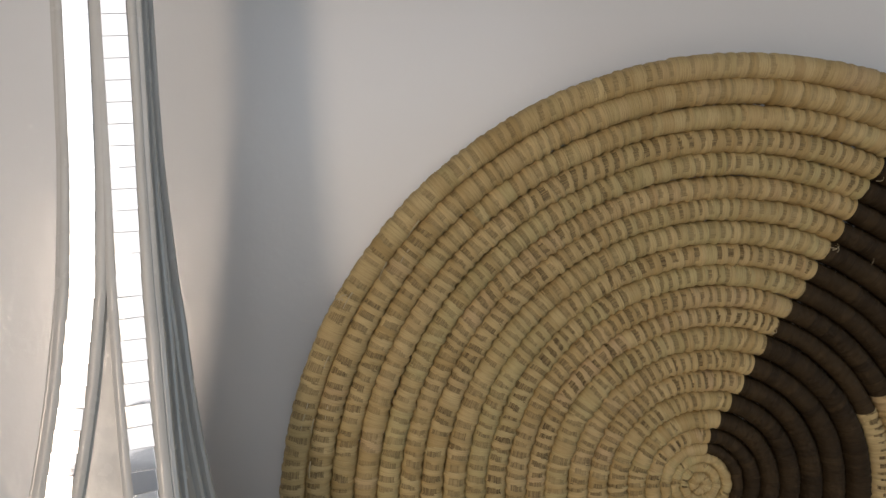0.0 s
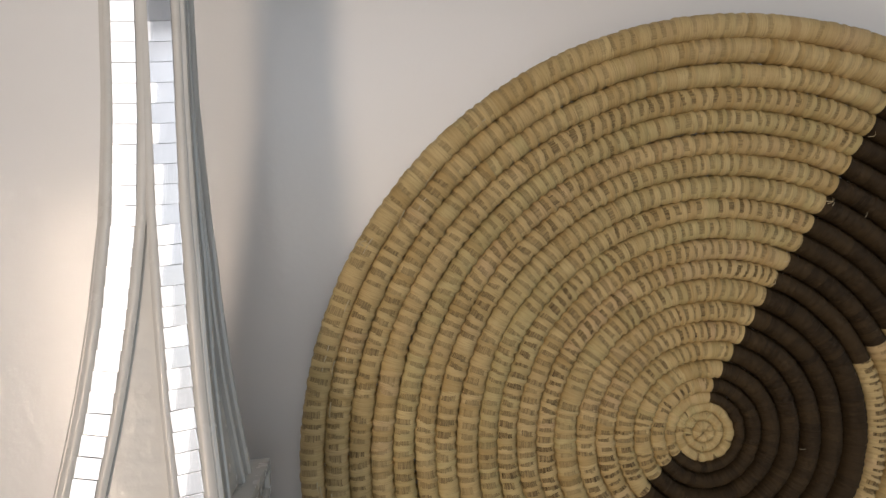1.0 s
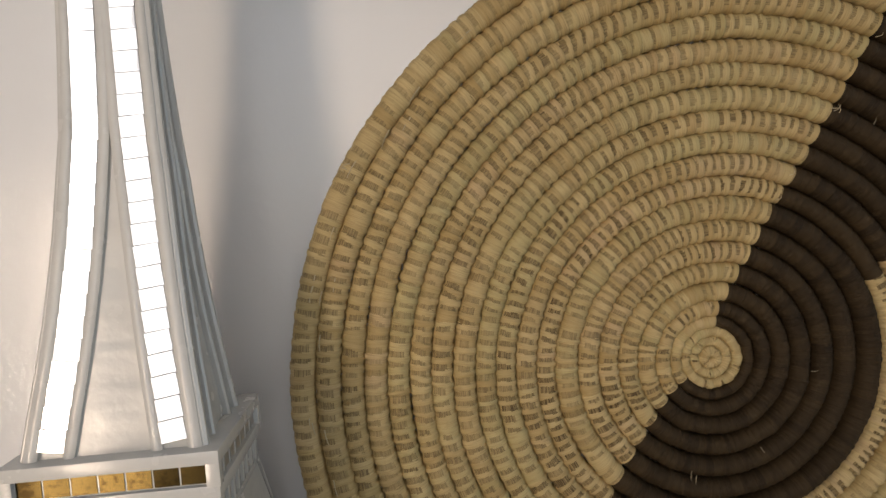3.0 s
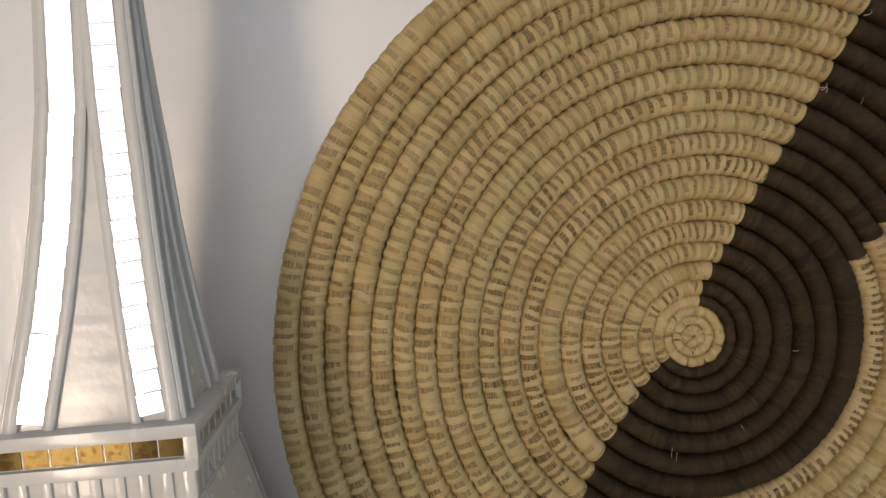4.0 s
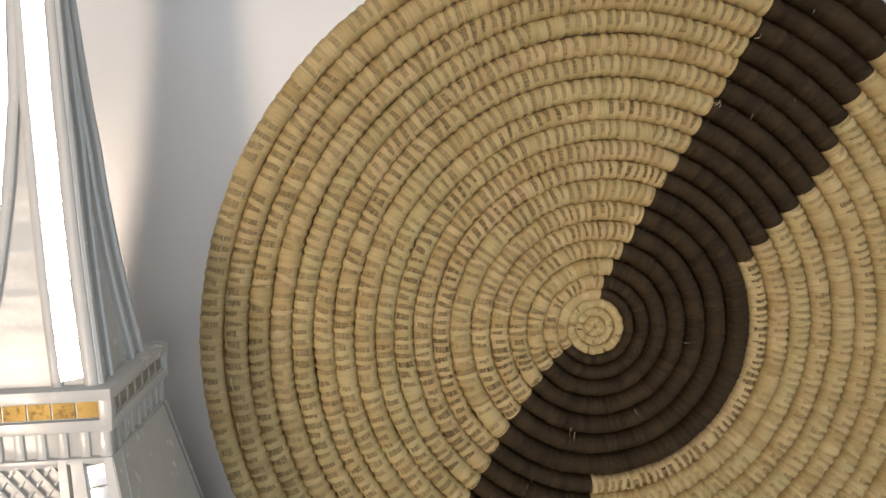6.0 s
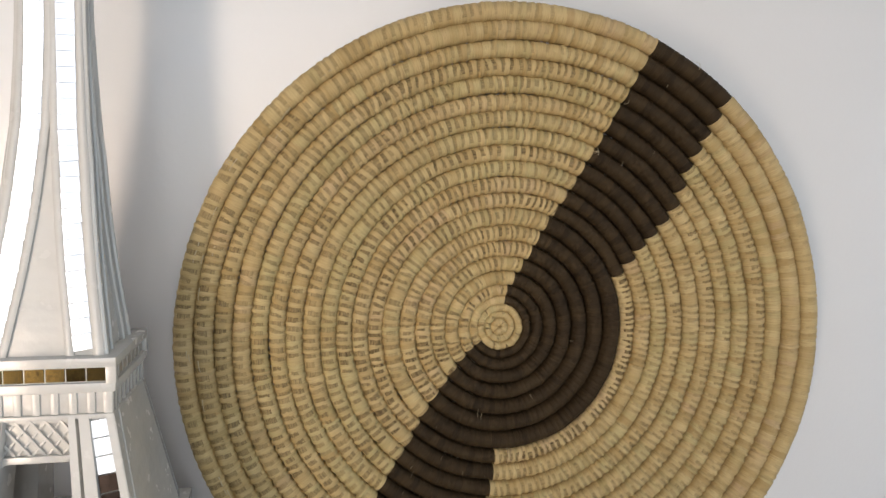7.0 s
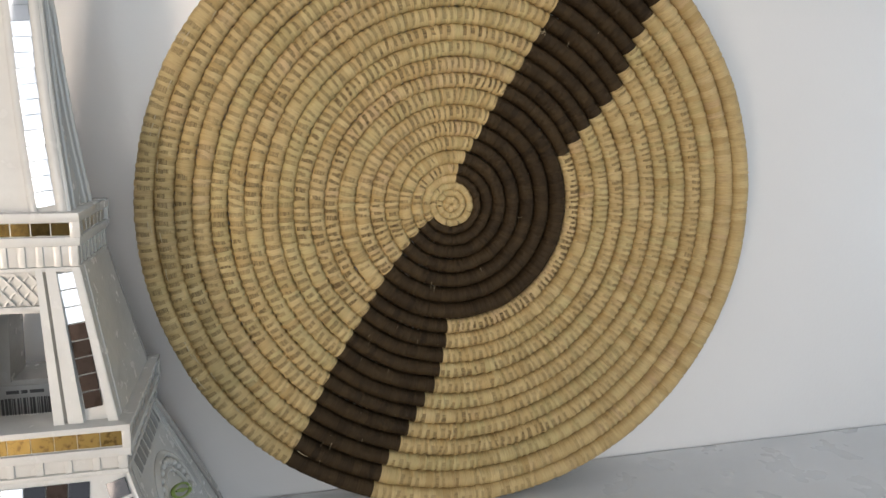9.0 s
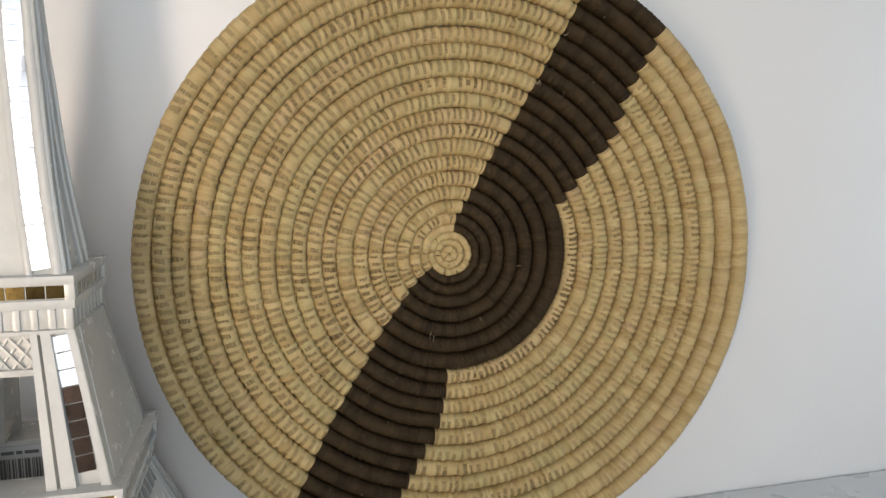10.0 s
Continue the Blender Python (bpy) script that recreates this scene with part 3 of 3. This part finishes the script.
for side in range(4):
    turn = Matrix.Rotation(side * math.pi / 2, 4, "Z")
    panel = bmesh.new()
    if side in (1, 3):
        rings = []
        for z in levels(0.0, B_Z, 4):
            h = base_half(z)
            rings.append([(-h, -h, z), (h, -h, z), (h - 0.004, -h + 0.004, z), (-h + 0.004, -h + 0.004, z)])
        face = part("base_panel", sweep(panel, rings), ENAMEL, tower, at=turn)
        for s in (-1, 1):
            for k0, k1, mat, up, nm in ((0.0, 0.045, ENAMEL, 0.0016, "edge_rail"), (0.048, 0.075, GROOVE, 0.0004, "groove"), (0.078, 0.14, ENAMEL, 0.0012, "edge_rail")):
                rings = []
                for z in levels(0.001, B_Z - 0.001, 6):
                    h = base_half(z)
                    x0, x1 = s * h * (1 - 2 * k0), s * h * (1 - 2 * k1)
                    rings.append([(x0, -h + 0.001, z), (x0, -h - up, z), (x1, -h - up, z), (x1, -h + 0.001, z)])
                part(nm, sweep(bmesh.new(), rings), mat, face)
        for i in range(9):
            u = -0.036 + i * 0.009
            rings = []
            for z in (0.0800, 0.0880):
                h = base_half(z)
                rings.append([(u - 0.0030, -h + 0.001, z), (u - 0.0030, -h - 0.0003, z), (u + 0.0030, -h - 0.0003, z), (u + 0.0030, -h + 0.001, z)])
            part("dark_slot", sweep(bmesh.new(), rings), GROOVE, face)
        for radius, thick in ((0.027, 0.0014), (0.036, 0.0020)):
            rings = []
            for q in range(25):
                t = math.pi * q / 24
                ring = []
                for c in range(8):
                    w = 2 * math.pi * c / 8
                    rr = radius + thick * math.cos(w)
                    z = 0.036 + rr * math.sin(t)
                    ring.append((rr * math.cos(t), -base_half(z) - 0.0004 - thick * math.sin(w), z))
                rings.append(ring)
            part("arch_moulding", sweep(bmesh.new(), rings), ENAMEL, face)
        for q in range(17):
            t = math.pi * (q + 0.5) / 17
            z = 0.036 + 0.0315 * math.sin(t)
            bead = bmesh.new()
            bmesh.ops.create_icosphere(bead, subdivisions=2, radius=0.0023)
            part("arch_bead", bead, ENAMEL, face, at=Matrix.Translation((0.0315 * math.cos(t), -base_half(z) - 0.0004, z)))
    else:
        rings = []
        for s in (-1, 1):
            rings = []
            for z in levels(0.0, B_Z, 6):
                h = base_half(z)
                x0, x1 = s * h, s * (h - 0.0125)
                rings.append([(x0, -h, z), (x1, -h, z), (x1, -h + 0.004, z), (x0, -h + 0.004, z)])
            foot = part("base_leg", sweep(bmesh.new(), rings), ENAMEL, tower, at=turn)
            for i in range(7):
                z = 0.0838 - i * 0.0092
                h = base_half(z)
                sl = math.degrees(math.atan((B_TOP - B_LOW) / B_Z))
                tile(foot, Matrix.Translation((s * (h - 0.0055), -h - 0.0004, z)) @ pose(0, 0, 0, sl + jitter(1), s * sl * 0.9, 0), 0.0088, 0.0086, SMOKE)
        rings = []
        for z in (0.066, B_Z):
            h = base_half(z)
            w = h - 0.0122
            rings.append([(-w, -h, z), (w, -h, z), (w, -h + 0.004, z), (-w, -h + 0.004, z)])
        lintel = part("base_lintel", sweep(bmesh.new(), rings), ENAMEL, tower, at=turn)
        for i in range(7):
            z = 0.0843
            h = base_half(z)
            sl = math.degrees(math.atan((B_TOP - B_LOW) / B_Z))
            tile(lintel, Matrix.Translation((-0.0282 + i * 0.0094, -h - 0.0003, z)) @ pose(0, 0, 0, sl + jitter(1), 0, 0), 0.0090, 0.0086, (SMOKE, SILVER, SILVER, SILVER, SMOKE, BRONZE, SMOKE)[i])

# the tip
part("finial", sweep(bmesh.new(), [square(h, z) for h, z in ((0.0155, TOP_Z), (0.0155, TOP_Z + 0.004), (0.006, TOP_Z + 0.006), (0.004, TOP_Z + 0.03), (0.0008, TOP_Z + 0.06))]), ENAMEL, tower)

# inside the base: a back board with a paper label that carries a bar code
board = part("back_board", box(bmesh.new(), (-0.036, 0.0222, 0.060), (0.036, 0.0242, 0.1134)), ENAMEL, tower)
paper = part("barcode_label", box(bmesh.new(), (-0.030, 0.0217, 0.092), (0.007, 0.0221, 0.1132)), PAPER, tower, "white paper label with a black bar code")
x = -0.0252
while x < 0.0042:
    w = random.choice((0.0004, 0.0006, 0.0009, 0.0013))
    part("printed_bar", box(bmesh.new(), (x, 0.0214, 0.094), (x + w, 0.02165, 0.1062 + jitter(0.0002))), INK, paper)
    x += w + random.choice((0.0004, 0.0006, 0.0010))
for x0, x1 in ((-0.0222, -0.0160), (-0.0148, -0.0118), (-0.0106, -0.0036)):
    part("printed_line", box(bmesh.new(), (x0, 0.0214, 0.1088), (x1, 0.02165, 0.1106)), INK, paper)

# a small green oval sticker on the side of the base
ring = []
for q in range(28):
    t = 2 * math.pi * q / 28
    row = []
    for c in range(6):
        w = 2 * math.pi * c / 6
        rr = 1.0 + 0.16 * math.cos(w)
        y = 0.0110 + rr * (0.0155 * math.cos(t) + 0.0055 * math.sin(t))
        z = 0.0470 + rr * (-0.0073 * math.cos(t) + 0.0014 * math.sin(t))
        row.append((base_half(z) + 0.0008 + 0.0009 * math.sin(w), y, z))
    ring.append(row)
ring.append(ring[0])
sticker = part("green_sticker", sweep(bmesh.new(), ring, closed=True), GREEN, tower, "green oval sticker outline")
mark = bmesh.new()
rows_of_mark = []
for k in range(9):
    f = k / 4 - 1.0
    y, z = 0.0110 + 0.0095 * f, 0.0470 - 0.0044 * f
    wide = 0.0011 * (1.0 - 0.6 * abs(f))
    rows_of_mark.append([(base_half(z + d) + up, y + 0.4 * d, z + d) for d, up in ((-wide, 0.0002), (-wide, 0.0012), (wide, 0.0012), (wide, 0.0002))])
part("printed_mark", sweep(mark, rows_of_mark), GREEN, sticker)

# loose and broken fibres on the tray
def fibre(r, deg, length, turn, lift, material, thick=0.00022, name="loose_fibre", curl=0.9):
    """A short curled fibre that springs from a coil; turn: degrees from the radial line."""
    a = radians(deg)
    x0, z0, y0 = r * TRAY_R * math.cos(a), r * TRAY_R * math.sin(a), -DISH * r * r * TRAY_R - 0.0068
    d = a + radians(turn)
    rings = []
    for k in range(7):
        f = k / 6
        bend = d + f * f * curl
        p = Vector((x0 + length * f * math.cos(bend), y0 - lift * math.sin(f * 2.2), z0 + length * f * math.sin(bend)))
        t = thick * (1.0 - 0.5 * f)
        side = Vector((-math.sin(bend), 0, math.cos(bend)))
        rings.append([p + side * t, p + Vector((0, -t, 0)), p - side * t, p + Vector((0, t, 0))])
    return part(name, sweep(bmesh.new(), rings), material, tray)


PALE_FIBRE = plain("pale_fibre", (0.50, 0.42, 0.27), 0.6, 900.0)
for r, deg, length, turn, lift in ((0.62, 62, 0.0036, -60, 0.002), (0.625, 62.5, 0.0030, -95, 0.003), (0.615, 61, 0.0040, -30, 0.0015), (0.46, 66, 0.0030, -70, 0.002),
                                   (0.985, 143, 0.0046, 30, 0.001), (0.985, 143.8, 0.0040, -10, 0.001), (0.985, 52, 0.0050, 20, 0.001), (0.79, 61, 0.0028, -80, 0.002), (0.40, 67, 0.0024, -60, 0.002)):
    fibre(r, deg, length, turn, lift, PALE_FIBRE)
DULL_FIBRE, WORN_FIBRE = plain("dull_fibre", (0.14, 0.105, 0.062), 0.6, 900.0), plain("worn_fibre", (0.28, 0.22, 0.14), 0.6, 900.0)
for r, deg, length in ((0.276, -117, 0.0055), (0.285, -114, 0.0050), (0.381, -96, 0.0052), (0.884, -126, 0.0048), (0.934, -126.6, 0.0050), (0.224, -76, 0.0034), (0.21, -14, 0.0030), (0.375, -134, 0.0022),
                       (0.638, 53, 0.0030), (0.90, 55, 0.0030), (0.72, 48, 0.0024), (0.83, -120, 0.0022)):
    fibre(r - length / TRAY_R / 2, deg, length, 4, 0.0004, WORN_FIBRE, 0.00026, "broken_fibre", 0.15)
pick = random.Random(8)
for k in range(14):
    r = pick.uniform(0.42, 0.94)
    lo, hi = table(LOWER_LEFT, r) + 3, table(LOWER_RIGHT, r) - 3
    length = pick.uniform(0.0018, 0.0042)
    fibre(r - length / TRAY_R / 2, pick.uniform(lo, hi), length, pick.uniform(-12, 12), 0.0004, DULL_FIBRE, 0.00022, "broken_fibre", 0.15)
for k in range(22):
    r, deg = pick.uniform(0.93, 0.985), pick.uniform(118, 232)
    fibre(r, deg, pick.uniform(0.005, 0.010), pick.uniform(84, 97), 0.0004, PALE_FIBRE, 0.00030, curl=0.1)
